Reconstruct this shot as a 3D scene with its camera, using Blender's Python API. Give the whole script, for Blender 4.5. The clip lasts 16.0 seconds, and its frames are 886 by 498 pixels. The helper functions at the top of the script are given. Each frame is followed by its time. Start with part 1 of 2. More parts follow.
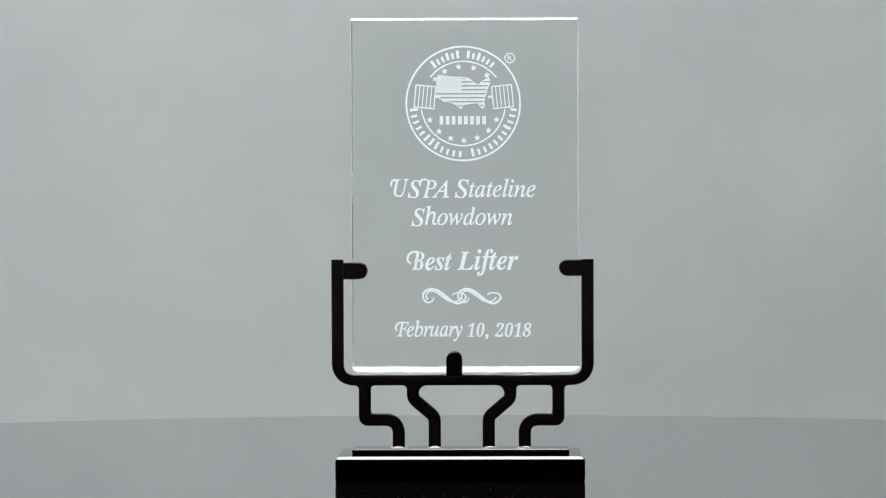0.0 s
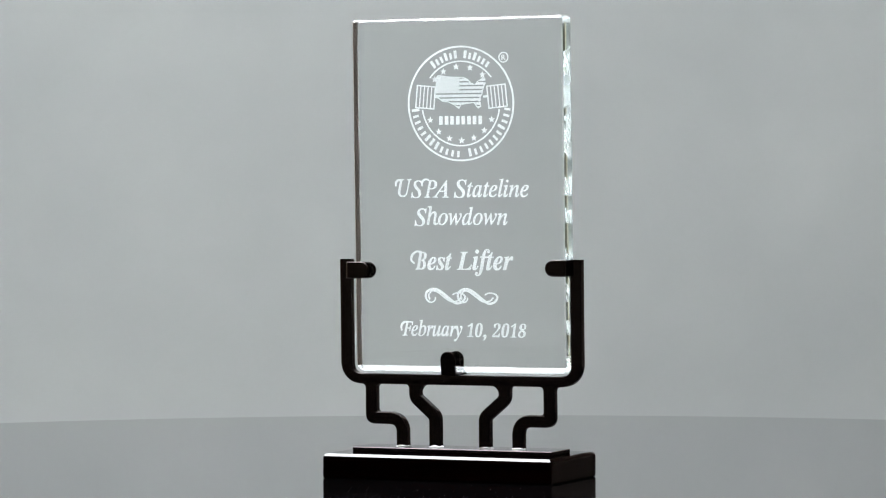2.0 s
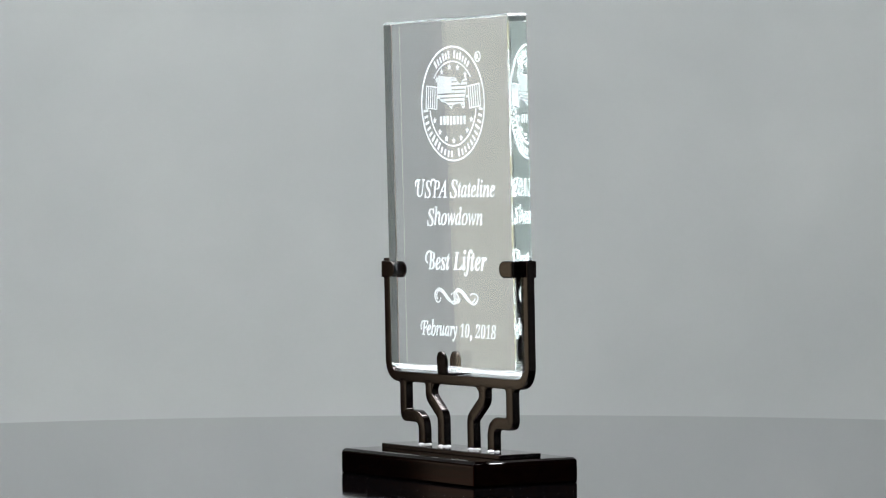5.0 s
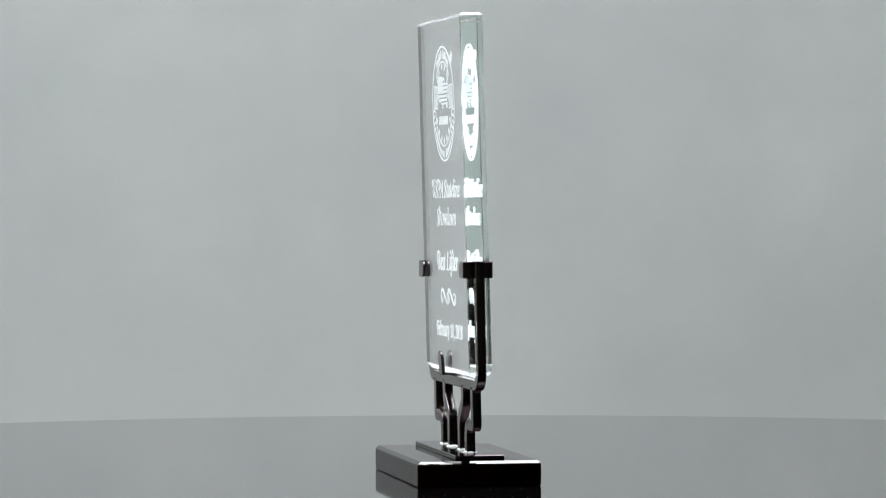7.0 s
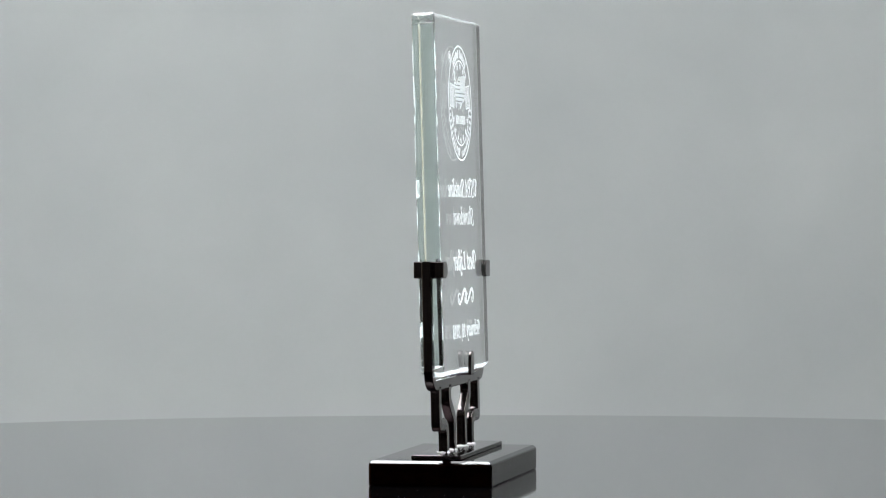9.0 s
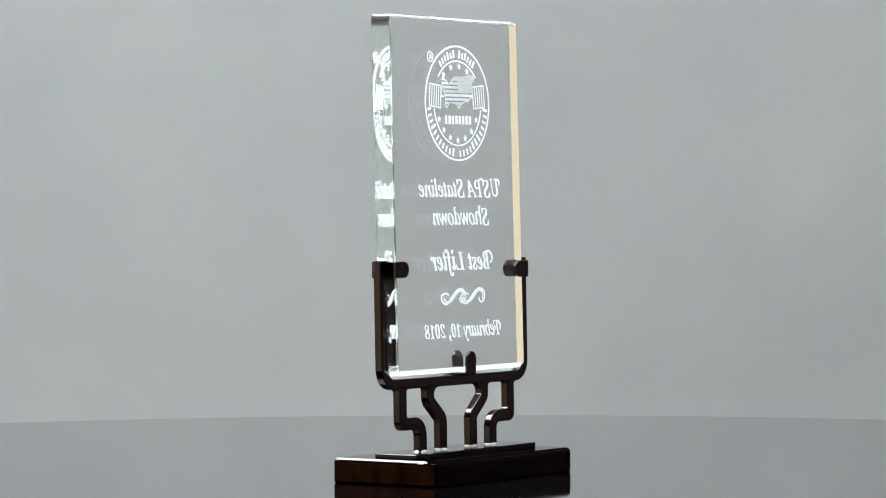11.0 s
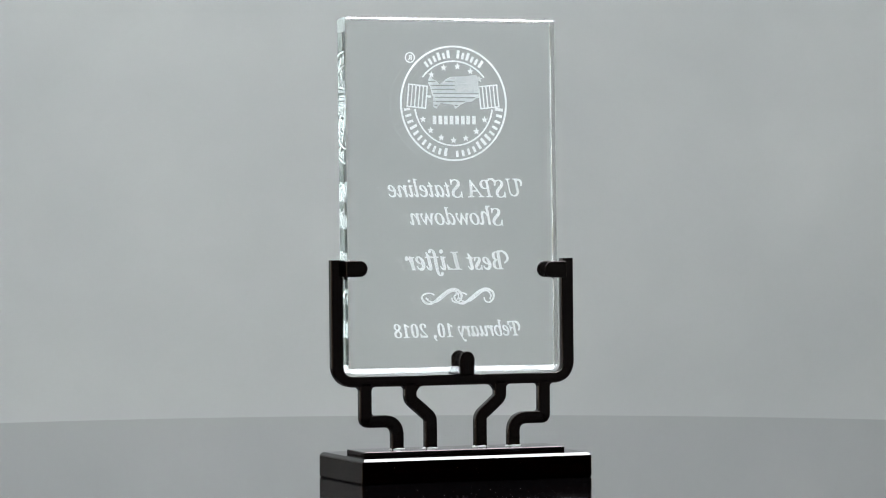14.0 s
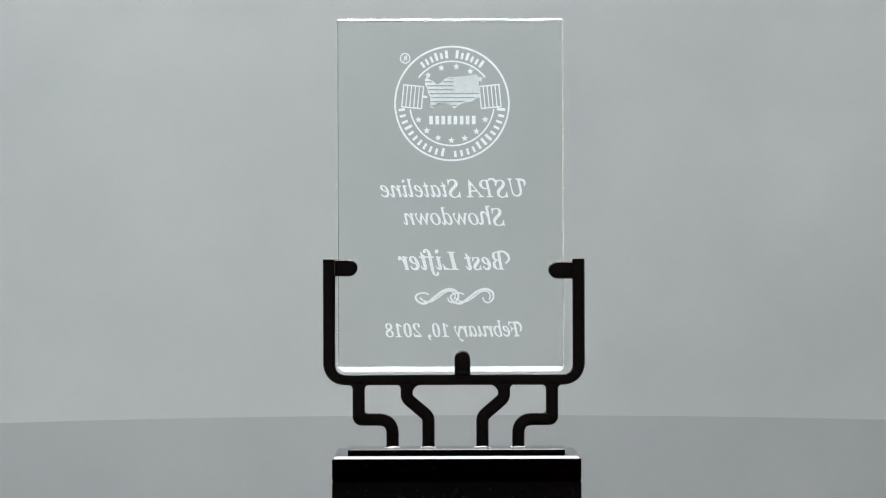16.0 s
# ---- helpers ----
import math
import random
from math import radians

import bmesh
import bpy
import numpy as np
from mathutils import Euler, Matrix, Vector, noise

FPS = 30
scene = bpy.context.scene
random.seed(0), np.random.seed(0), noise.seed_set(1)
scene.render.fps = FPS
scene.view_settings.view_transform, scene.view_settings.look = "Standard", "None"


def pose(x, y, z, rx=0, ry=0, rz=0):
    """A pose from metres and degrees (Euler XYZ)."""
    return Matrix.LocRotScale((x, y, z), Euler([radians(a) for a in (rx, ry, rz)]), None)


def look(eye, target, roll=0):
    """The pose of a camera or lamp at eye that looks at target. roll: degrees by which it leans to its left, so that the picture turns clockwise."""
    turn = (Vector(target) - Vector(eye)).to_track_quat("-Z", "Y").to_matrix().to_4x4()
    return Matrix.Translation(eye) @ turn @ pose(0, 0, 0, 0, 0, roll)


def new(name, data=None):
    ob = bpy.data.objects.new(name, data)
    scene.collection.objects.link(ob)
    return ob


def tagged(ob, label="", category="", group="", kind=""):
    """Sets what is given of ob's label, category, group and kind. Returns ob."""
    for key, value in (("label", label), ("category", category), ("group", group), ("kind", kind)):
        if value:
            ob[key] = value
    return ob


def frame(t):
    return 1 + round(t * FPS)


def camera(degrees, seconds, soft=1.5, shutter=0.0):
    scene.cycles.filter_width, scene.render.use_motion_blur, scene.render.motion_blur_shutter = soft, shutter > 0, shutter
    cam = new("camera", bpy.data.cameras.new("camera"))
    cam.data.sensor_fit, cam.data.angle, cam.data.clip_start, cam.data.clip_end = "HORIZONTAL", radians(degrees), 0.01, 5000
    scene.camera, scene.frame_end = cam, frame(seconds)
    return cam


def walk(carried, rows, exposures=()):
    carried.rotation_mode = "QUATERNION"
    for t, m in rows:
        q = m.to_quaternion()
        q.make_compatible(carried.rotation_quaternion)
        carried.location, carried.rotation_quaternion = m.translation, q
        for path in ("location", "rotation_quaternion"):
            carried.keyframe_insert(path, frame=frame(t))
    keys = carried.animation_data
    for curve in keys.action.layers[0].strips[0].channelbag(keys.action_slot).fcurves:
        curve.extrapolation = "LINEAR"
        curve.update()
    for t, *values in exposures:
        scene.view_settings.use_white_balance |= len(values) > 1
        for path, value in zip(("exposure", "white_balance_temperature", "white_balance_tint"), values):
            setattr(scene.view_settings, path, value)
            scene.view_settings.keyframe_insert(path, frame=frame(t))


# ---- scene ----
cam = camera(14.2756, 16.0, soft=1.1)
scene.cycles.max_bounces, scene.cycles.glossy_bounces, scene.cycles.transmission_bounces = 32, 24, 24
EYE = (0.0, -1.7815, 0.1404)
AIM = look(EYE, (EYE[0] - 0.00425, EYE[1] + 1.0, EYE[2] - 0.01425), -0.18)
walk(cam, [(0.0, AIM), (16.0, AIM)])

# ---- light ----
world = bpy.data.worlds.new("world")
world.use_nodes = True
world.node_tree.nodes["Background"].inputs[0].default_value = (0.5, 0.55, 0.6, 1)
world.node_tree.nodes["Background"].inputs[1].default_value = 0.05
scene.world = world
scene.view_settings.exposure = 0.0
SOFTBOX = 23.2          # glow of the overhead softbox
KICKER = 15.0           # glow of the small softbox
WARM_GLOW = 0.92          # glow of the added warm panel on the west wall


# ---- materials ----
def shader(name):
    mat = bpy.data.materials.new(name)
    mat.use_nodes = True
    tree = mat.node_tree
    return mat, tree, tree.nodes["Principled BSDF"]


def node(tree, kind, **values):
    n = tree.nodes.new(kind)
    for key, value in values.items():
        n.inputs[key.replace("_", " ")].default_value = value
    return n


def mottled(name, dark, light, scale, rough=(0.3, 0.5), detail=6, bump=0.0, bump_scale=200, metal=0.0, coat=0.0, ior=1.5, stretch=(1, 1, 1)):
    """A material that wanders between two colours, with fine relief."""
    mat, tree, b = shader(name)
    co = tree.nodes.new("ShaderNodeTexCoord")
    mp = tree.nodes.new("ShaderNodeMapping")
    mp.inputs["Scale"].default_value = stretch
    tree.links.new(co.outputs["Object"], mp.inputs["Vector"])
    n1 = node(tree, "ShaderNodeTexNoise", Scale=scale, Detail=detail, Roughness=0.6)
    n2 = node(tree, "ShaderNodeTexNoise", Scale=bump_scale, Detail=3)
    for n in (n1, n2):
        tree.links.new(mp.outputs["Vector"], n.inputs["Vector"])
    ramp = tree.nodes.new("ShaderNodeValToRGB")
    ramp.color_ramp.elements[0].position, ramp.color_ramp.elements[0].color = 0.3, (*dark, 1)
    ramp.color_ramp.elements[1].position, ramp.color_ramp.elements[1].color = 0.7, (*light, 1)
    tree.links.new(n1.outputs["Fac"], ramp.inputs["Fac"])
    tree.links.new(ramp.outputs["Color"], b.inputs["Base Color"])
    mr = tree.nodes.new("ShaderNodeMapRange")
    mr.inputs["To Min"].default_value, mr.inputs["To Max"].default_value = rough
    tree.links.new(n2.outputs["Fac"], mr.inputs["Value"])
    tree.links.new(mr.outputs["Result"], b.inputs["Roughness"])
    b.inputs["Metallic"].default_value = metal
    b.inputs["Coat Weight"].default_value = coat
    b.inputs["Coat Roughness"].default_value = 0.02
    b.inputs["Coat IOR"].default_value = ior
    b.inputs["IOR"].default_value = ior if not coat else 1.15
    if bump:
        bp = node(tree, "ShaderNodeBump", Strength=bump, Distance=0.001)
        tree.links.new(n2.outputs["Fac"], bp.inputs["Height"])
        tree.links.new(bp.outputs["Normal"], b.inputs["Normal"])
    return mat


def glow(name, colour, strength):
    mat, tree, b = shader(name)
    b.inputs["Base Color"].default_value = (0.06, 0.06, 0.05, 1)
    b.inputs["Emission Color"].default_value = (*colour, 1)
    b.inputs["Emission Strength"].default_value = strength
    return mat


def clear_glass(name, tint, ior=1.52, rough=0.0):
    mat, tree, b = shader(name)
    b.inputs["Base Color"].default_value = (*tint, 1)
    b.inputs["Transmission Weight"].default_value = 1.0
    b.inputs["Roughness"].default_value = rough
    b.inputs["IOR"].default_value = ior
    return mat


def frosted(name):
    """Sand-etched glass: white, grainy, scattering light both ways."""
    mat, tree, b = shader(name)
    out = tree.nodes["Material Output"]
    co = tree.nodes.new("ShaderNodeTexCoord")
    grain = node(tree, "ShaderNodeTexNoise", Scale=2600.0, Detail=2.0)
    tree.links.new(co.outputs["Object"], grain.inputs["Vector"])
    ramp = tree.nodes.new("ShaderNodeValToRGB")
    ramp.color_ramp.elements[0].position, ramp.color_ramp.elements[0].color = 0.35, (0.62, 0.67, 0.68, 1)
    ramp.color_ramp.elements[1].position, ramp.color_ramp.elements[1].color = 0.65, (0.95, 0.97, 0.98, 1)
    tree.links.new(grain.outputs["Fac"], ramp.inputs["Fac"])
    d = tree.nodes.new("ShaderNodeBsdfDiffuse")
    t = tree.nodes.new("ShaderNodeBsdfTranslucent")
    mix = tree.nodes.new("ShaderNodeMixShader")
    mix.inputs[0].default_value = 0.45
    bp = node(tree, "ShaderNodeBump", Strength=0.8, Distance=0.0004)
    tree.links.new(grain.outputs["Fac"], bp.inputs["Height"])
    tree.links.new(bp.outputs["Normal"], d.inputs["Normal"])
    tree.links.new(ramp.outputs["Color"], d.inputs["Color"])
    tree.links.new(ramp.outputs["Color"], t.inputs["Color"])
    tree.links.new(d.outputs[0], mix.inputs[1])
    tree.links.new(t.outputs[0], mix.inputs[2])
    clear = tree.nodes.new("ShaderNodeBsdfTransparent")
    veil = tree.nodes.new("ShaderNodeMixShader")
    veil.inputs[0].default_value = 0.61
    tree.links.new(clear.outputs[0], veil.inputs[1])
    tree.links.new(mix.outputs[0], veil.inputs[2])
    tree.links.new(veil.outputs[0], out.inputs["Surface"])
    return mat


M_BACKDROP = mottled("grey_backdrop", (0.174, 0.182, 0.181), (0.216, 0.222, 0.220), 2.4, (0.85, 0.95), 4, 0.04, 350)
M_TABLE = mottled("black_gloss_table", (0.0008, 0.0008, 0.001), (0.0014, 0.0014, 0.0016), 6.0, (0.045, 0.06), 4)
coated = M_TABLE.node_tree.nodes["Principled BSDF"]
coated.inputs["Coat Weight"].default_value, coated.inputs["Coat IOR"].default_value = 0.5, 1.5
def rosewood(name, ior, dark, light, stretch, dimming):
    """Near-black lacquered wood whose red figure shows in its sheen."""
    mat = mottled(name, (0.0001, 0.00004, 0.00004), (0.0005, 0.0001, 0.0001), 30.0, (0.03, 0.07), 6, ior=ior, stretch=stretch)
    tree = mat.node_tree
    figure = tree.nodes.new("ShaderNodeValToRGB")
    figure.color_ramp.elements[0].position, figure.color_ramp.elements[0].color = 0.40, (*dark, 1)
    figure.color_ramp.elements[1].position, figure.color_ramp.elements[1].color = 0.62, (*light, 1)
    tree.links.new(tree.nodes["Noise Texture"].outputs["Fac"], figure.inputs["Fac"])
    tree.links.new(figure.outputs["Color"], tree.nodes["Principled BSDF"].inputs["Specular Tint"])
    dim_layer = node(tree, "ShaderNodeBsdfDiffuse", Color=(0.0003, 0.0001, 0.0001, 1))      # near-black layer mixed in to dim the reflections
    mix = node(tree, "ShaderNodeMixShader", Fac=dimming)
    tree.links.new(tree.nodes["Principled BSDF"].outputs[0], mix.inputs[1])
    tree.links.new(dim_layer.outputs[0], mix.inputs[2])
    tree.links.new(mix.outputs[0], tree.nodes["Material Output"].inputs["Surface"])
    return mat


# one lacquer; the reflected light on sides, top and ends is put into each sheen
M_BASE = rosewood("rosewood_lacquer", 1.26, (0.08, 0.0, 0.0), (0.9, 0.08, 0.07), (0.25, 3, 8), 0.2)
M_BASE_TOP = rosewood("rosewood_brighter_top", 1.3, (0.3, 0.2, 0.2), (0.9, 0.6, 0.6), (0.25, 3, 8), 0.05)
M_BASE_END = rosewood("rosewood_brighter_end", 1.36, (0.15, 0.03, 0.0), (1.0, 0.30, 0.08), (1, 2.5, 0.9), 0.1)
# same lacquer, reflecting more so that the top bevel's highlight shows white
M_BASE_EDGE = mottled("bright_lacquer_edge", (0.0001, 0.00004, 0.00004), (0.0005, 0.0001, 0.0001), 30.0, (0.012, 0.022), 6, ior=1.5)
M_STAND = mottled("black_enamel", (0.0003, 0.00015, 0.00015), (0.0010, 0.0005, 0.0005), 60.0, (0.06, 0.11), 5, 0.02, 700, ior=1.5)
M_STAND.node_tree.nodes["Principled BSDF"].inputs["Specular Tint"].default_value = (1.0, 0.82, 0.81, 1)
M_PLATE = mottled("black_plate_enamel", (0.0008, 0.0006, 0.0008), (0.002, 0.0014, 0.0018), 80.0, (0.06, 0.12), 5, 0.05, 900, ior=1.42)
M_PLATE.node_tree.nodes["Principled BSDF"].inputs["Specular Tint"].default_value = (1.0, 0.78, 0.82, 1)
M_GLASS = clear_glass("optical_glass", (0.975, 0.994, 0.988))
M_GLASS_END = clear_glass("green_glass_end", (0.84, 0.96, 0.92))
M_ARRIS = clear_glass("satin_glass_edge", (0.90, 1.0, 0.97), 1.52, 0.2)
M_GROUND = clear_glass("ground_glass_foot", (0.92, 1.0, 0.98), 1.52, 0.25)
ground = M_GROUND.node_tree
through_light = node(ground, "ShaderNodeBsdfTranslucent", Color=(0.5, 0.53, 0.54, 1))
half = node(ground, "ShaderNodeMixShader", Fac=0.35)
ground.links.new(ground.nodes["Principled BSDF"].outputs[0], half.inputs[1])
ground.links.new(through_light.outputs[0], half.inputs[2])
ground.links.new(half.outputs[0], ground.nodes["Material Output"].inputs["Surface"])
M_GLUE = clear_glass("clear_glue", (0.75, 0.75, 0.76), 1.45, 0.1)
M_GLUE.node_tree.nodes["Principled BSDF"].inputs["Transmission Weight"].default_value = 0.45
M_ETCH = frosted("etched_glass")
M_WALL = mottled("beige_wall_paint", (0.09, 0.045, 0.03), (0.13, 0.07, 0.05), 3.0, (0.7, 0.9), 4, 0.1, 300)
M_DARK = mottled("dark_wall_stretch", (0.012, 0.012, 0.012), (0.02, 0.019, 0.019), 3.0, (0.8, 0.95), 4, 0.1, 300)
M_SOUTH = mottled("grey_wall_paint", (0.20, 0.21, 0.205), (0.25, 0.26, 0.255), 3.0, (0.8, 0.95), 4, 0.1, 300)
M_GREY = mottled("mid_grey_wall_stretch", (0.08, 0.09, 0.087), (0.11, 0.12, 0.117), 3.0, (0.8, 0.95), 4, 0.1, 300)
M_NORTH = mottled("brown_wall_boards", (0.28, 0.19, 0.155), (0.50, 0.38, 0.33), 14.0, (0.4, 0.6), 5, stretch=(1, 1, 0.1))
M_EAST = mottled("brown_wall_paint", (0.075, 0.058, 0.048), (0.105, 0.083, 0.07), 3.0, (0.8, 0.95), 4, 0.1, 300)
M_FLOOR = mottled("dark_carpet", (0.03, 0.026, 0.022), (0.06, 0.05, 0.042), 40.0, (0.9, 1.0), 5, 0.3, 500)
M_CEILING = mottled("ceiling_paint", (0.68, 0.68, 0.68), (0.76, 0.76, 0.76), 3.0, (0.8, 0.95), 4)
M_DUST = mottled("dust", (0.1, 0.1, 0.1), (0.25, 0.25, 0.24), 900.0, (0.8, 0.9))
M_LIGHT = glow("softbox_diffuser", (0.965, 1.0, 1.025), SOFTBOX)
M_KICKER = glow("small_softbox_diffuser", (1.0, 0.98, 1.0), KICKER)
M_WARM_GLOW = glow("warm_glow_panel", (1.0, 0.87, 0.62), WARM_GLOW)
M_BLACK = mottled("black_fabric", (0.01, 0.01, 0.01), (0.02, 0.02, 0.02), 60.0, (0.7, 0.9), 4)
M_TRIM = mottled("brown_wood", (0.07, 0.03, 0.018), (0.14, 0.06, 0.03), 14.0, (0.3, 0.5), 5, stretch=(1, 1, 0.1))


# ---- building helpers ----
def part(name, bm, material, parent=None, label="", smooth=0):
    me = bpy.data.meshes.new(name)
    bmesh.ops.recalc_face_normals(bm, faces=bm.faces[:])
    bm.to_mesh(me)
    bm.free()
    me.materials.append(material)
    if smooth:
        me.shade_smooth()
        me.set_sharp_from_angle(angle=radians(smooth))
    ob = new(name, me)
    if smooth == 40:                              # flat sides stay flat between their rounded edges
        even = ob.modifiers.new("flat_sides", "WEIGHTED_NORMAL")
        even.keep_sharp, even.weight = True, 100
    ob.parent = parent
    return tagged(ob, label)


def box(x0, x1, y0, y1, z0, z1, bevel=0.0, seg=1):
    bm = bmesh.new()
    bmesh.ops.create_cube(bm, size=1.0)
    for v in bm.verts:
        v.co = ((x0 + x1) / 2 + v.co.x * (x1 - x0), (y0 + y1) / 2 + v.co.y * (y1 - y0), (z0 + z1) / 2 + v.co.z * (z1 - z0))
    if bevel:
        bmesh.ops.bevel(bm, geom=bm.edges[:], offset=bevel, segments=seg, affect="EDGES", profile=0.5)
    return bm


def prism(bm, outline, y0, y1):
    """A solid with an outline of (x, z) corners, from depth y0 to y1."""
    a = [bm.verts.new((x, y0, z)) for x, z in outline]
    b = [bm.verts.new((x, y1, z)) for x, z in outline]
    n = len(outline)
    bm.faces.new(a)
    bm.faces.new(b[::-1])
    for i in range(n):
        bm.faces.new((a[i], b[i], b[(i + 1) % n], a[(i + 1) % n]))


def rounded(path, radii, steps=6):
    """A bent line of (x, z) points with its corners rounded."""
    out = [Vector(path[0])]
    for i in range(1, len(path) - 1):
        p, r = Vector(path[i]), radii[i - 1]
        d0, d1 = (Vector(path[i - 1]) - p).normalized(), (Vector(path[i + 1]) - p).normalized()
        cut = r / math.tan(d0.angle(d1) / 2)
        a, b = p + d0 * cut, p + d1 * cut
        for k in range(steps + 1):
            s = k / steps
            out.append((1 - s) ** 2 * a + 2 * s * (1 - s) * (p * 0.83 + (a + b) * 0.085) + s * s * b)
    return out + [Vector(path[-1])]


def sweep(bm, line, half_w, half_d, bev=0.0006, y=0.0):
    """A bar of rounded rectangular section along a line in the x-z plane; half_w may be a list, one for each point."""
    section = []
    wide = half_w[-1] if isinstance(half_w, list) else half_w
    for k, (sx, sy) in enumerate(((1, 1), (-1, 1), (-1, -1), (1, -1))):
        for j in range(4):
            a = math.pi / 2 * (k + j / 3)
            section.append((sx * (wide - bev) + bev * math.cos(a), sy * (half_d - bev) + bev * math.sin(a)))
    n_sec = len(section)
    rings = []
    for i, p in enumerate(line):
        k = half_w[i] / half_w[-1] if isinstance(half_w, list) else 1.0
        d0 = (p - line[i - 1]).normalized() if i else (line[1] - p).normalized()
        d1 = (line[i + 1] - p).normalized() if i < len(line) - 1 else d0
        t = (d0 + d1).normalized()
        n = Vector((-t.y, t.x)) / max(0.5, t.dot(d0))
        rings.append([bm.verts.new((p.x + n.x * a * k, y + b, p.y + n.y * a * k)) for a, b in section])
    for r0, r1 in zip(rings, rings[1:]):
        for k in range(n_sec):
            bm.faces.new((r0[k], r0[(k + 1) % n_sec], r1[(k + 1) % n_sec], r1[k]))
    bm.faces.new(rings[0])
    bm.faces.new(rings[-1][::-1])


def fillet(bm, x, z, sx, sz, r, y0, y1):
    """The hollow corner piece between two bars that meet at (x, z)."""
    arc = [(x + sx * r * (1 - math.sin(a)), z + sz * r * (1 - math.cos(a))) for a in [k * math.pi / 12 for k in range(7)]]
    prism(bm, [(x, z)] + arc, y0, y1)


def tab(bm, x_in, x_out, z0, z1, y0, y1):
    """A flat tongue from x_in that ends in a half round at x_out."""
    h, s = (z1 - z0) / 2, 1 if x_out > x_in else -1
    cx, cz = x_out - s * h, (z0 + z1) / 2
    arc = [(cx + s * h * math.cos(a), cz + h * math.sin(a)) for a in [math.pi * (k / 10 - 0.5) for k in range(11)]]
    prism(bm, [(x_in, z0)] + arc + [(x_in, z1)], y0, y1)


# ---- the room ----
TABLE_H = 0.76
X0, X1, Y0, Y1, ZF, ZC = -5.0, 1.75, -4.2, 2.6, -TABLE_H, 2.2
tagged(part("floor", box(X0 - 0.1, X1 + 0.1, Y0 - 0.1, Y1 + 0.1, ZF - 0.05, ZF), M_FLOOR), "dark brown carpeted studio floor", "floor", kind="structure")
tagged(part("ceiling", box(X0 - 0.1, X1 + 0.1, Y0 - 0.1, Y1 + 0.1, ZC, ZC + 0.05), M_CEILING), "white painted ceiling of the studio", "ceiling", kind="structure")
tagged(part("backdrop", box(-1.67, 0.75, 1.57, 1.596, ZF, ZC), M_BACKDROP), "plain grey mottled fabric backdrop behind the table", "backdrop", kind="structure")
tagged(part("wall_north", box(X0 - 0.1, X1 + 0.1, Y1, Y1 + 0.1, ZF, ZC), M_NORTH), "reddish brown wooden wall behind the backdrop", "wall", kind="structure")
tagged(part("wall_east_1", box(X1, X1 + 0.1, 0.05, Y1, ZF, ZC), M_EAST), "brown painted wall of the studio", "wall", kind="structure")
# two unseen stretches, toned dark and grey to shape what the trophy reflects
tagged(part("wall_east_2", box(X1, X1 + 0.1, -0.6, 0.05, ZF, ZC), M_DARK), "unseen dark stretch of wall, toned for reflections", "wall", kind="structure")
tagged(part("wall_east_3", box(X1, X1 + 0.1, Y0, -0.6, ZF, ZC), M_GREY), "unseen mid grey stretch of wall, toned for reflections", "wall", kind="structure")
tagged(part("wall_south", box(X0 - 0.1, X1 + 0.1, Y0 - 0.1, Y0, ZF, ZC), M_SOUTH), "light grey painted wall behind the camera", "wall", kind="structure")
# the west wall, with an opening for the glowing panel
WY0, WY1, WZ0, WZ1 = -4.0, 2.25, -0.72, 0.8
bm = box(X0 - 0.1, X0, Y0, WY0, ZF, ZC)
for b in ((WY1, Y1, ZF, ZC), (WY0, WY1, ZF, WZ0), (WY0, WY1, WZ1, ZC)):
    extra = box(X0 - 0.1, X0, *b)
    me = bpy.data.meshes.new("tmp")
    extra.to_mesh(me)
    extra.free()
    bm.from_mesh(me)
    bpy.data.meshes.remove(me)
tagged(part("wall_west", bm, M_WALL), "brown painted wall with a wide opening", "wall", kind="structure")
# unseen warm glow, added for the beige light that the glass reflects
window = tagged(part("warm_panel_1", box(X0 - 0.06, X0 - 0.05, WY0, WY1, WZ0, WZ1), M_WARM_GLOW), "unseen warm glowing panel, added as light from the left", "window", kind="structure")
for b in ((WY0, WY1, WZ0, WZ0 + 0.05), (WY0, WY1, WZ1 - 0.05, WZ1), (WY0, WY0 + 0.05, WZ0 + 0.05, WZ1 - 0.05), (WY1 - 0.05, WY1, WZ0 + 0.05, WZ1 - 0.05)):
    part("panel_frame", box(X0 - 0.045, X0 + 0.01, *b, 0.003), M_TRIM, window)

# studio lights: a wide softbox overhead, a small one behind the table
def studio_light(label, cx, cy, w, d, height, depth, glowing, rod):
    """A softbox that hangs in its own space, its diffuser facing down at z = 0."""
    light = tagged(new("softbox"), label, "studio light")
    part("diffuser", box(cx - w, cx + w, cy - d, cy + d, 0, 0.01), glowing, light, "glowing white diffuser")
    bm = bmesh.new()
    low = [bm.verts.new((cx + a * (w + 0.02), cy + b * (d + 0.02), -0.02)) for a, b in ((-1, -1), (1, -1), (1, 1), (-1, 1))]
    top = [bm.verts.new((cx + a * 0.1 * height, cy + b * 0.09 * height, depth)) for a, b in ((-1, -1), (1, -1), (1, 1), (-1, 1))]
    for i in range(4):
        bm.faces.new((low[i], low[(i + 1) % 4], top[(i + 1) % 4], top[i]))
    bm.faces.new(top)
    part("shell", bm, M_BLACK, light)
    if rod:
        part("ceiling_rod", box(cx - 0.015, cx + 0.015, cy - 0.015, cy + 0.015, depth, rod, 0.003), M_BLACK, light)
    return light


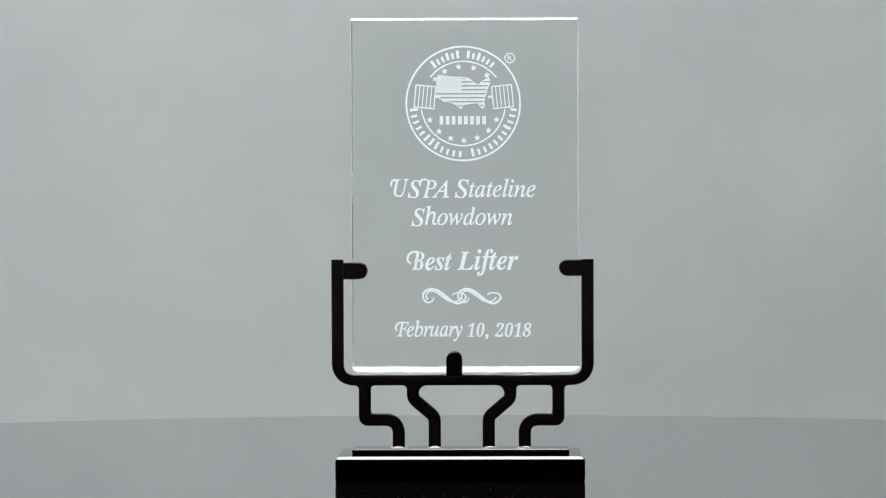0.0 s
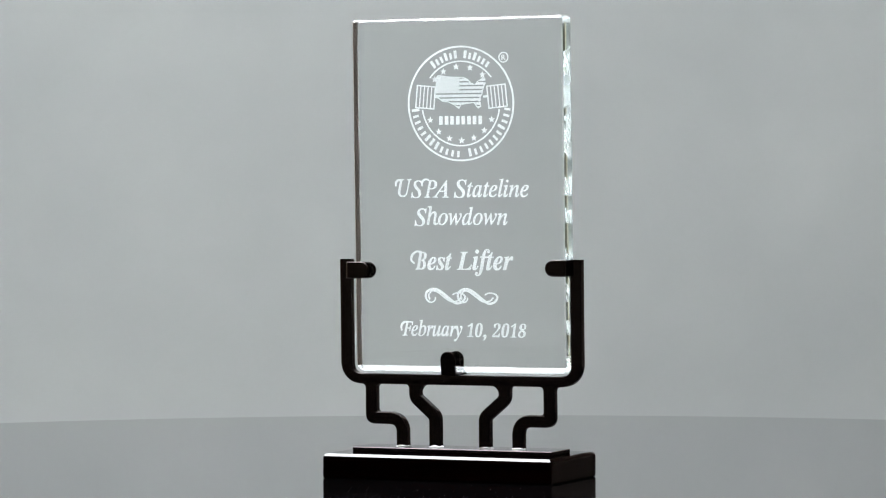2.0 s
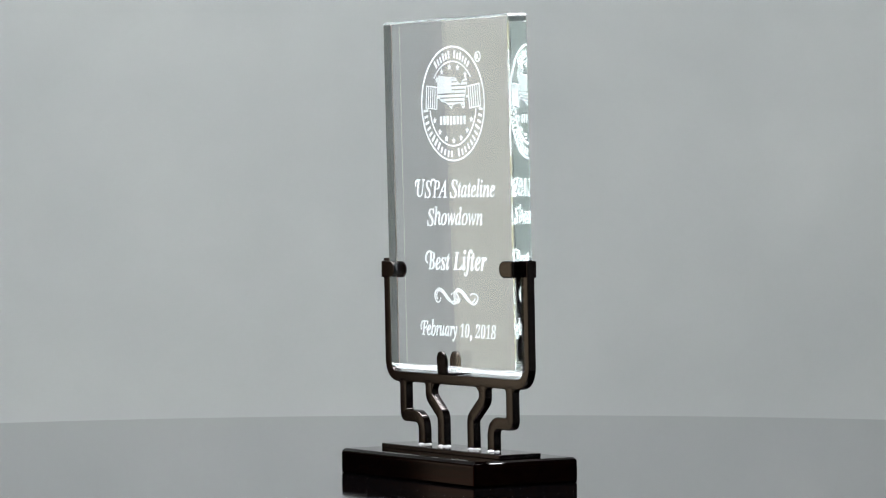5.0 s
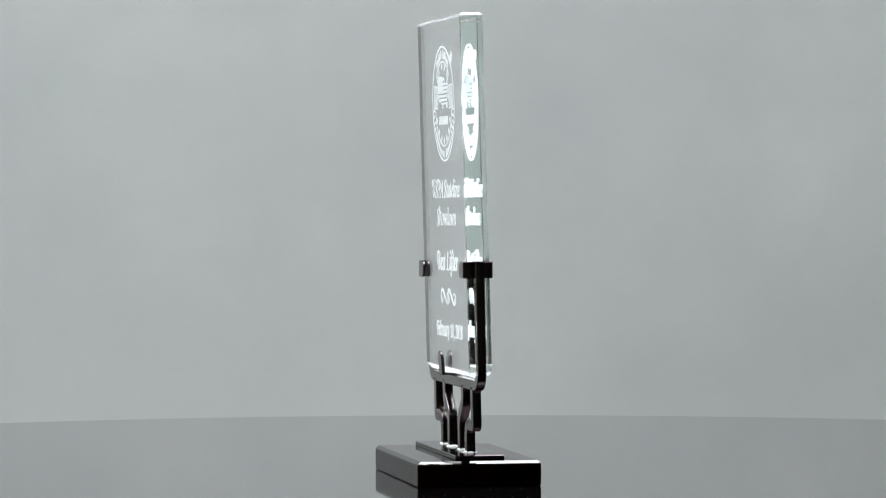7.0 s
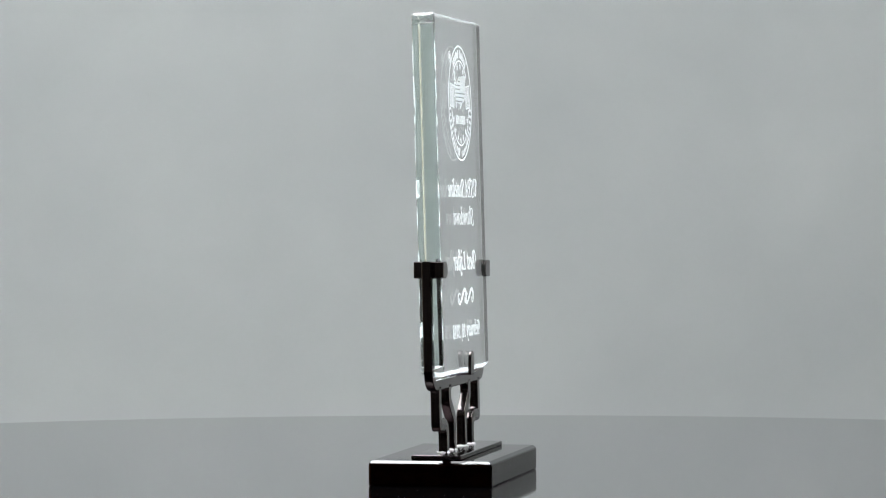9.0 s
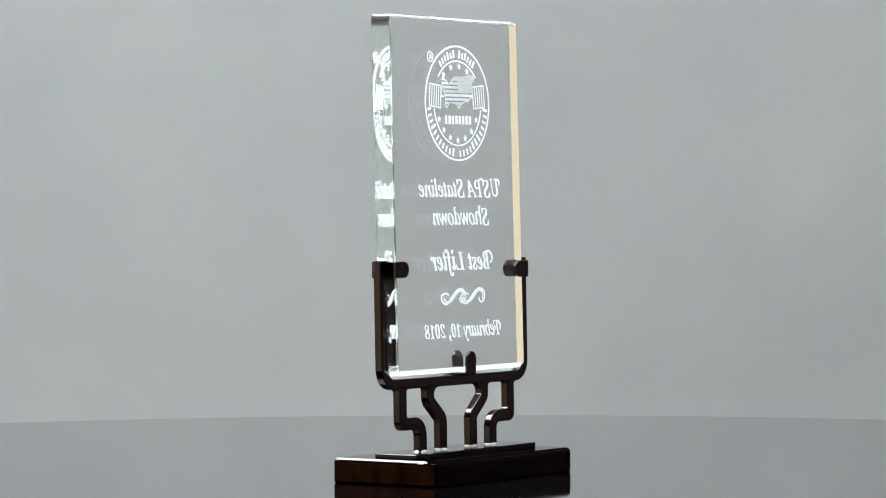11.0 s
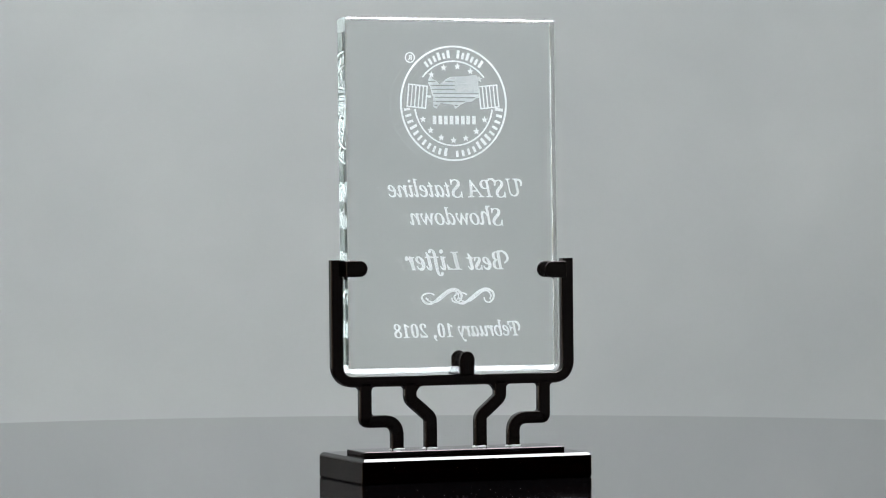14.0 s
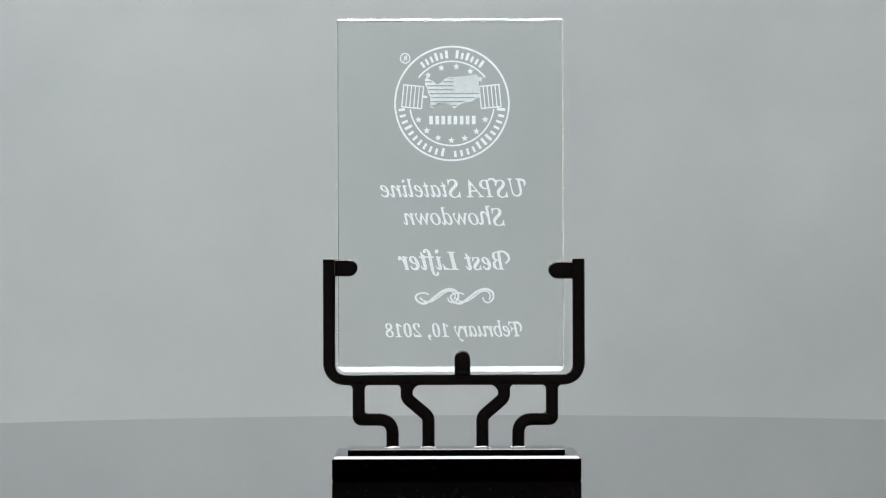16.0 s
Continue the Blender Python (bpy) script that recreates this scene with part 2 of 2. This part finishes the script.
overhead = studio_light("black studio softbox with a white diffuser overhead", -0.42, -0.02, 1.30, 0.58, 1.2, 0.3, M_LIGHT, ZC - 1.5)
overhead.location.z = 1.5
kicker = studio_light("small black softbox with a white diffuser behind the table", 0, 0, 0.16, 0.16, 0.5, 0.12, M_KICKER, 0)
kicker.matrix_world = look((0.90, 1.30, 1.42), (0.0, 0.0, 0.05))
part("lamp_stand", box(-0.012, 0.012, -0.012, 0.012, ZF, 1.42 + 0.05, 0.003), M_BLACK, tagged(new("light_stand"), "thin black upright stand of a studio light", "light stand"))
bpy.data.objects["light_stand"].location = (0.98, 1.43, 0)

# round table
table = tagged(new("round_table"), "round table with a glossy black top", "table")
R_TABLE = 0.65


def disc(r, z0, z1, bev, n=160, cx=0.0, cy=0.0):
    bm = bmesh.new()
    prof = [(r - bev, z0), (r, z0 + bev), (r, z1 - bev), (r - bev * 0.3, z1 - bev * 0.3), (r - bev, z1)]
    rings = [[bm.verts.new((cx + q * math.cos(2 * math.pi * k / n), cy + q * math.sin(2 * math.pi * k / n), z)) for k in range(n)] for q, z in prof]
    for a, b in zip(rings, rings[1:]):
        for k in range(n):
            bm.faces.new((a[k], a[(k + 1) % n], b[(k + 1) % n], b[k]))
    bm.faces.new(rings[0][::-1])
    bm.faces.new(rings[-1])
    return bm


part("tabletop", disc(R_TABLE, -0.03, 0.0, 0.004, 220, 0.0, -0.137), M_TABLE, table, "glossy black round tabletop")
part("pedestal", disc(0.045, -TABLE_H + 0.03, -0.03, 0.003, 40, 0.0, -0.137), M_BLACK, table)
part("foot", disc(0.28, -TABLE_H, -TABLE_H + 0.03, 0.006, 80, 0.0, -0.137), M_BLACK, table)

# ---- the stand ----
stand = tagged(new("display_stand"), "black metal plaque stand on a dark rosewood base", "trophy stand")
CX = 0.0012
bm = box(CX - 0.0619, CX + 0.0619, -0.0017 - 0.0307, -0.0017 + 0.0307, 0.0, 0.0126)
up = [e for e in bm.edges if all(v.co.z > 0.01 for v in e.verts)]
bmesh.ops.bevel(bm, geom=up, offset=0.0017, segments=1, affect="EDGES", profile=0.5)
rest = [e for e in bm.edges if all(v.co.z < 0.011 for v in e.verts) and e.calc_length() > 0.006]
bmesh.ops.bevel(bm, geom=rest, offset=0.0011, segments=3, affect="EDGES", profile=0.5)
bm.normal_update()
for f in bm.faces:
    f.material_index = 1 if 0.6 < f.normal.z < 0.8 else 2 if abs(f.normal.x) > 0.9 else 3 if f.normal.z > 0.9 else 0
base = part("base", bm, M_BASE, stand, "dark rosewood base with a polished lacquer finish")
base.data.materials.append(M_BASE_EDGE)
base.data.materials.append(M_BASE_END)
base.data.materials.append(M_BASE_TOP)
part("mounting_plate", box(CX - 0.0544, CX + 0.0544, -0.0125, 0.0121, 0.0126, 0.0149, 0.0003), M_PLATE, stand, "thin glossy black plate")

SC, SY = 0.0022, -0.0006
LEAN = Matrix.Translation((SC, SY, 0.015)) @ Matrix.Rotation(radians(1.05), 4, "X") @ Matrix.Translation((0, 0, -0.015))
HW, HD, ARM_HW = 0.00265, 0.0022, 0.0031
ARM_X, BAR_Z, ARM_TOP = 0.06285, 0.0491, 0.1099


def leaned(bm):
    bmesh.ops.transform(bm, matrix=LEAN, verts=bm.verts[:])
    return bm


bm = bmesh.new()
cradle = rounded([(-ARM_X, ARM_TOP), (-ARM_X, BAR_Z), (ARM_X, BAR_Z), (ARM_X, ARM_TOP)], (0.0077, 0.0077), 10)
sweep(bm, cradle, [HW + (ARM_HW - HW) * min(1.0, (p.y - BAR_Z) / 0.008) for p in cradle], HD)
part("frame", leaned(bm), M_STAND, stand, "black U-shaped frame that cradles the glass", 40)
for s in (-1, 1):
    for path, radii in (([(0.0487, BAR_Z - 0.001), (0.0487, 0.0292), (0.0317, 0.0292), (0.0317, 0.0145)], (0.0016, 0.0062)),
                        ([(0.0245, BAR_Z - 0.001), (0.0245, 0.0399), (0.0136, 0.0306), (0.0136, 0.0145)], (0.004, 0.004))):
        bm = bmesh.new()
        sweep(bm, rounded([(s * x - 0.0006, z) for x, z in path], radii), 0.0031, HD)
        for side in (-1, 1):
            fillet(bm, s * path[0][0] - 0.0006 + side * 0.0029, BAR_Z - HW + 0.0002, side, -1, 0.0045 if path[0][0] < 0.03 and side == -s else 0.0026, -HD + 0.0003, HD - 0.0003)
        if path[0][0] > 0.03:
            fillet(bm, s * (path[0][0] - 0.0029) - 0.0006, 0.0292 + 0.0029, -s, 1, 0.002, -HD + 0.0003, HD - 0.0003)
        leg = part("leg", leaned(bm), M_STAND, stand, "", 40)
        bm = bmesh.new()
        bmesh.ops.create_icosphere(bm, subdivisions=2, radius=1.0)
        for v in bm.verts:
            k = 1 + 0.25 * noise.noise(v.co * 1.7 + Vector((s * 3, path[0][0] * 900, 0)))
            v.co = (SC - 0.0006 + s * path[-1][0] + v.co.x * 0.0042 * k, SY + v.co.y * 0.0036 * k, 0.0148 + max(v.co.z, 0) * 0.0014 * k)
        part("glue_bead", bm, M_GLUE, leg, "milky bead of glue at the foot of the leg", 180)

# clips that hold the glass, in front and behind
FRONT, BACK = (-0.0096, -0.0081), (0.0041, 0.0052)
for s, z0, z1 in ((-1, 0.1000, 0.1085), (1, 0.1015, 0.1097)):
    bm = bmesh.new()
    prism(bm, [(s * 0.0584, z0), (s * 0.0600, z0), (s * 0.0600, z1), (s * 0.0584, z1)], FRONT[0], BACK[1])
    for y in (FRONT, BACK):
        tab(bm, s * 0.0598, s * (0.0485 if s > 0 else 0.0477), z0, z1, *y)
    bmesh.ops.translate(bm, verts=bm.verts[:], vec=(SC, 0, 0))
    bmesh.ops.bevel(bm, geom=bm.edges[:], offset=0.0005, segments=3, affect="EDGES", profile=0.5)
    part("side_clip", bm, M_STAND, stand, "black clip with rounded tongues", 40)
FRONT, BACK = (-0.0096, -0.0080), (0.0054, 0.0070)
bm = bmesh.new()
prism(bm, [(-0.0060, 0.0517), (0.0020, 0.0517), (0.0020, 0.0528), (-0.0060, 0.0528)], FRONT[0], BACK[1])
for y in (FRONT, BACK):
    arc = [(-0.0020 + 0.0040 * math.cos(a), 0.0597 + 0.0040 * math.sin(a)) for a in [math.pi * k / 12 for k in range(13)]]
    prism(bm, [(-0.0060, 0.0517), (0.0020, 0.0517)] + arc, *y)
for v in bm.verts:                                # the tongues splay outwards
    v.co.y += (0.0010 if v.co.y < 0 else -0.0001) * (0.0637 - v.co.z) / 0.012
bmesh.ops.bevel(bm, geom=bm.edges[:], offset=0.0004, segments=3, affect="EDGES", profile=0.5)
part("bottom_clip", bm, M_STAND, stand, "black clip with rounded tongues", 40)

# specks of dust and lint on the stand
bm = bmesh.new()
for k in range(16):
    side = random.choice(("plate", "plate", "plate", "back", "back"))
    x, y, z = random.uniform(-0.052, 0.052), random.uniform(-0.012, 0.0115), 0.0150
    if side == "back":
        z = random.uniform(0.002, 0.0105)
        x, y = random.uniform(-0.058, 0.058), 0.0291
    r = random.uniform(0.00006, 0.00015)
    m = pose(x, y, z, *(random.uniform(0, 180) for _ in range(3))) @ Matrix.Diagonal((r * random.uniform(1, 2.5), r, r, 1))
    bmesh.ops.create_icosphere(bm, subdivisions=1, radius=1.0, matrix=m)
tagged(part("dust", bm, M_DUST, stand, "pale specks of dust"), kind="stuff")

# ---- the glass plaque, etched from behind ----
plaque = tagged(new("glass_plaque"), "clear glass award plaque with white engraved lettering", "glass award")
GW, GH, GT = 0.1143, 0.1778, 0.0116
G = Matrix.Translation((0.0037, -0.0005, 0.0532)) @ Matrix.Rotation(radians(1.45), 4, "X")


def on_glass(bm):
    bmesh.ops.transform(bm, matrix=G, verts=bm.verts[:])
    return bm


bm = box(-GW / 2, GW / 2, -GT / 2, GT / 2, 0, GH)
for z, cut in ((GH, 0.0012), (0.0, 0.0025)):
    level = [e for e in bm.edges if all(abs(v.co.z - z) < 1e-6 for v in e.verts)]
    bmesh.ops.bevel(bm, geom=level, offset=cut, segments=1, affect="EDGES", profile=0.5)
upright = [e for e in bm.edges if abs(e.verts[0].co.z - e.verts[1].co.z) > 0.1]
bmesh.ops.bevel(bm, geom=upright, offset=0.0006, segments=1, affect="EDGES", profile=0.5)
bm.normal_update()
for f in bm.faces:
    f.material_index = 3 if f.normal.z < -0.3 else 1 if max(abs(c) for c in f.normal) < 0.99 else 2 if abs(f.normal.x) > 0.99 else 0
glass = part("glass_slab", on_glass(bm), M_GLASS, plaque, "thick clear glass with satin bevelled edges")
glass.data.materials.append(M_ARRIS)
glass.data.materials.append(M_GLASS_END)
glass.data.materials.append(M_GROUND)
glass.visible_shadow = False
EY0, EY1 = GT / 2 - 0.00055, GT / 2 + 0.00003     # the etched layer
UC = -0.0010                                      # its middle


def etched(name, bm, label=""):
    bmesh.ops.translate(bm, verts=bm.verts[:], vec=(UC, 0, 0))
    return part(name, on_glass(bm), M_ETCH, plaque, label)


def flat(bm, corners):
    prism(bm, corners, EY0, EY1)


def ribbon(bm, pts, widths):
    """A band along a line of (x, z) points, with a width at each."""
    n = len(pts)
    left, right = [], []
    for i, p in enumerate(pts):
        t = (pts[min(i + 1, n - 1)] - pts[max(i - 1, 0)]).normalized()
        q = Vector((-t.y, t.x)) * widths[i] / 2
        left.append(p + q)
        right.append(p - q)
    rows = [[bm.verts.new((p.x, y, p.y)) for p in side] for side in (left, right) for y in (EY0, EY1)]
    order = (rows[0], rows[1], rows[3], rows[2])
    for a, b in zip(order, order[1:] + order[:1]):
        for i in range(n - 1):
            bm.faces.new((a[i], b[i], b[i + 1], a[i + 1]))
    for i in (0, -1):
        bm.faces.new([r[i] for r in order])


def spline(points, steps=8):
    pts = [Vector(p) for p in points]
    pts = [2 * pts[0] - pts[1]] + pts + [2 * pts[-1] - pts[-2]]
    out = []
    for i in range(1, len(pts) - 2):
        a, b, c, d = pts[i - 1:i + 3]
        for k in range(steps):
            s = k / steps
            out.append(0.5 * (2 * b + (c - a) * s + (2 * a - 5 * b + 4 * c - d) * s * s + (3 * b - a - 3 * c + d) * s ** 3))
    return out + [pts[-2]]


def ring(bm, cx, cz, r, w, a0=0.0, a1=360.0):
    n = max(12, int(abs(a1 - a0) / 3))
    pts = [Vector((cx + r * math.cos(radians(a0 + (a1 - a0) * k / n)), cz + r * math.sin(radians(a0 + (a1 - a0) * k / n)))) for k in range(n + 1)]
    ribbon(bm, pts, [w] * (n + 1))


def italic(text, heavy):
    """The same characters as slanted serif letters of the built-in font; upright ones where heavy is None."""
    if heavy is None:
        return text
    out = ""
    for ch in text:
        if ch.isascii() and ch.isupper():
            out += chr((0x1D468 if heavy else 0x1D434) + ord(ch) - ord("A"))
        elif ch == "h" and not heavy:
            out += "\u210e"
        elif ch.isascii() and ch.islower():
            out += chr((0x1D482 if heavy else 0x1D44E) + ord(ch) - ord("a"))
        elif ch.isdigit():
            out += chr(0x1D7CE + int(ch))
        else:
            out += ch
    return out


def letters(bm, text, x0, x1, z0, z1, heavy, bold, shear):
    """Engraved characters, fitted to a width and a height."""
    cu = bpy.data.curves.new("lettering", "FONT")
    cu.body, cu.shear, cu.offset, cu.size, cu.resolution_u = italic(text, heavy), shear, bold, 1.0, 4
    cu.extrude = 0.5
    ob = new("lettering", cu)
    bpy.context.view_layer.update()
    me = bpy.data.meshes.new_from_object(ob.evaluated_get(bpy.context.evaluated_depsgraph_get()))
    bpy.data.objects.remove(ob)
    xs, ys = [v.co.x for v in me.vertices], [v.co.y for v in me.vertices]
    xa, xb, ya, yb = min(xs), max(xs), min(ys), max(ys)
    for v in me.vertices:
        v.co = (x0 + (v.co.x - xa) / (xb - xa) * (x1 - x0), EY0 if v.co.z > 0 else EY1, z0 + (v.co.y - ya) / (yb - ya) * (z1 - z0))
    bm.from_mesh(me)
    bpy.data.meshes.remove(me)


MM = 1 / 3514.0        # metres to one unit of the artwork
TOPZ = 0.1404 - 0.0532


def art_z(v):
    return TOPZ - (v - 351.8) * MM


def art_x(v):
    return (v - 818.0) * MM


for heavy, bold, words in (
        (False, 0.008, (("U", 695, 722, 317, 349), ("S", 720, 743, 319, 351), ("P", 746, 771, 319, 350), ("A", 762, 793, 319, 350), ("S", 803, 828, 318, 351), ("tateline", 828, 946, 317, 350))),
        (False, 0.008, (("S", 726, 750, 369, 401), ("howdown", 750, 905, 365, 399))),
        (True, 0.004, (("B", 727, 749, 446, 478), ("est", 750, 798, 449, 479), ("L", 807, 836, 446, 478), ("ifter", 837, 915, 441, 489))),
        (False, 0.013, (("F", 700, 721, 570, 596), ("ebruary", 717, 816, 567, 605)))):
    bm = bmesh.new()
    for text, xa, xb, ya, yb in words:
        letters(bm, text, art_x(xa), art_x(xb), art_z(yb), art_z(ya), heavy, bold, 0.0)
    if words[0][0] == "F":
        letters(bm, "10", art_x(825), art_x(855), art_z(597), art_z(572), False, -0.004, 0.2)
        letters(bm, ",", art_x(855), art_x(862), art_z(603), art_z(592), False, 0.0, 0.2)
        letters(bm, "2018", art_x(873), art_x(938), art_z(597), art_z(572), False, -0.004, 0.2)
    etched("lettering", bm, "line of white etched italic lettering")

# pen flourishes on the capitals and tall letters
for line in (((691, 330), (691, 323), (696, 319), (703, 321)), ((742, 330), (742, 323), (747, 318), (755, 318)),
             ((725, 467), (719, 461), (721, 452), (729, 446), (739, 446)),
             ((699, 587), (698, 579), (703, 572), (712, 571))):
    bm = bmesh.new()
    pts = spline([(art_x(x), art_z(y)) for x, y in line], 5)
    ribbon(bm, pts, [MM * (2.4 + 1.6 * math.sin(math.pi * i / (len(pts) - 1))) for i in range(len(pts))])
    etched("flourish", bm, "thin white etched pen flourish")

# scrolls under the title
for shift in (-3, 59):
    bm = bmesh.new()
    line = spline([(art_x(x + shift), art_z(y)) for x, y in ((768, 527), (766, 533), (758, 536), (750, 529), (751, 518), (763, 512), (777, 516), (792, 527), (807, 537), (819, 535), (825, 526), (819, 520), (808, 519), (801, 522))])
    n = len(line)
    ribbon(bm, line, [MM * (2.3 + 2.2 * math.sin(math.pi * i / (n - 1)) ** 2) for i in range(n)])
    line = spline([(art_x(x + shift), art_z(y)) for x, y in ((757, 531), (755, 523), (761, 516), (771, 517), (784, 526), (797, 534), (810, 533), (817, 527))])
    ribbon(bm, line, [MM * 2.5] * len(line))
    etched("scroll", bm, "white etched scroll ornament")

# the round seal
SXC, SZC = art_x(818.5), art_z(184)
for r, w, spans in ((100.5, 3.2, ((0, 360),)), (74.5, 2.6, ((38, 142), (-172 + 360, 352)))):
    for a0, a1 in spans:
        bm = bmesh.new()
        ring(bm, SXC, SZC, r * MM, w * MM, a0, a1)
        etched("seal_ring", bm, "white etched ring of the seal")


def star(bm, cx, cz, r):
    flat(bm, [(cx + r * (1 if k % 2 == 0 else 0.42) * math.sin(k * math.pi / 5), cz + r * (1 if k % 2 == 0 else 0.42) * math.cos(k * math.pi / 5)) for k in range(10)])


for a in (50, 73.5, 97, 120, 139, 206, 229, 250, 271, 292, 313, 334):
    bm = bmesh.new()
    star(bm, SXC + 65.5 * MM * math.cos(radians(a)), SZC + 65.5 * MM * math.sin(radians(a)), 6.2 * MM)
    etched("star", bm, "small white etched star")


def arc_bar(bm, a, r0, r1, w):
    """A short upright bar that stands on the ring at the angle a."""
    d, t = Vector((math.cos(radians(a)), math.sin(radians(a)))), Vector((-math.sin(radians(a)), math.cos(radians(a))))
    c = Vector((SXC, SZC))
    flat(bm, [tuple(c + d * r * MM + t * k * w * MM / 2) for r, k in ((r0, -1), (r1, -1), (r1, 1), (r0, 1))])


def bars(count, a0, a1, gaps, tall, low, high, base_in):
    """A row of plain bars round the ring, in place of writing; one object for each."""
    for i in range(count):
        if i in gaps:
            continue
        a = a0 + (a1 - a0) * i / (count - 1)
        bm = bmesh.new()
        top = high if i in tall else low
        r0, r1 = (base_in, base_in + top) if base_in < 88 else (base_in - top, base_in)
        arc_bar(bm, a, r0, r1, 5.0 if i in tall else 4.3)
        etched("seal_bar", bm, "plain white etched bar")


bars(13, 127, 53, (6,), (0, 3, 5, 7, 9), 11, 14, 80)
bars(24, 187, 353, (12,), (0, 5, 6, 7, 13, 20), 11, 14.5, 95)
for k in range(4):                                # bars under the map
    x = 785.5 + k * 21.5
    bm = bmesh.new()
    for dx in (-5.5, 5.5):
        flat(bm, [(art_x(x + dx - 3.2), art_z(221)), (art_x(x + dx + 3.2), art_z(221)), (art_x(x + dx + 3.2), art_z(206)), (art_x(x + dx - 3.2), art_z(206))])
    etched("seal_bar", bm, "plain white etched bar")
bm = bmesh.new()
ring(bm, art_x(901), art_z(104), 8.5 * MM, 1.8 * MM)
etched("mark_ring", bm, "small white etched ring")
bm = bmesh.new()
letters(bm, "R", art_x(897.5), art_x(904.5), art_z(108.5), art_z(99.5), None, 0.004, 0.0)
etched("mark_letter", bm, "small white etched letter in a ring")

# weight plates of the dumbbell on both sides of the map
for s, cx in ((-1, 751), (1, 888)):
    bm = bmesh.new()
    c, tilt = Vector((art_x(cx), art_z(172))), radians(5.5 * -s)
    ca, sa = math.cos(tilt), math.sin(tilt)

    def spot(u, v):
        return Vector((c.x + (u * ca + v * sa) * MM, c.y + (-u * sa + v * ca) * MM))
    for k in range(6):
        u = -17.5 + 7 * k
        ribbon(bm, [spot(u, -19.5), spot(u, 19.5)], [(2.2 if k in (0, 5) else 1.8) * MM] * 2)
    for v in (-19.5, 19.5):
        ribbon(bm, [spot(-18.5, v), spot(18.5, v)], [2.2 * MM] * 2)
    ribbon(bm, [spot(-s * 18, 2), spot(-s * 26, 2)], [4 * MM] * 2)
    etched("weight_plate", bm, "white etched outline of weight plates")

# the map with its stripes: upper and lower border, both as bent lines
UPPER = ((771, 140), (775, 134), (800, 137), (824, 138), (832, 142), (838, 148), (846, 151), (852, 145), (859, 142), (862, 137), (866, 143))
LOWER = ((771, 168), (776, 174), (784, 180), (795, 181), (806, 186), (815, 193), (819, 186), (830, 184), (844, 183), (852, 193), (857, 190), (853, 178), (859, 168), (862, 156), (866, 148))


def border(line, x):
    for (xa, ya), (xb, yb) in zip(line, line[1:]):
        if xa <= x <= xb:
            return ya + (yb - ya) * (x - xa) / max(xb - xa, 1e-6)
    return line[-1][1]


bm = bmesh.new()
for x in range(771, 866):
    for k in range(9):
        ya, yb = 133 + k * 7.0, 133 + k * 7.0 + (7.0 if x < 816 and k < 4 else 4.6)
        lo = min(border(LOWER, x + 0.5), yb)
        hi = max(border(UPPER, x + 0.5), ya)
        if lo - hi > 0.4:
            flat(bm, [(art_x(x), art_z(lo)), (art_x(x + 1), art_z(lo)), (art_x(x + 1), art_z(hi)), (art_x(x), art_z(hi))])
for line in (UPPER, LOWER):
    pts = [Vector((art_x(x), art_z(y))) for x, y in line]
    ribbon(bm, pts, [1.6 * MM] * len(pts))
etched("map", bm, "white etched map filled with stripes")


def motions():
    """Stand and plaque turn together, clockwise from above, at an even pace."""
    for thing in (stand, plaque):
        walk(thing, [(t, pose(0, 0, 0, 0, 0, -(0.91 + 11.1667 * t))) for t in range(0, 17, 2)])


motions()
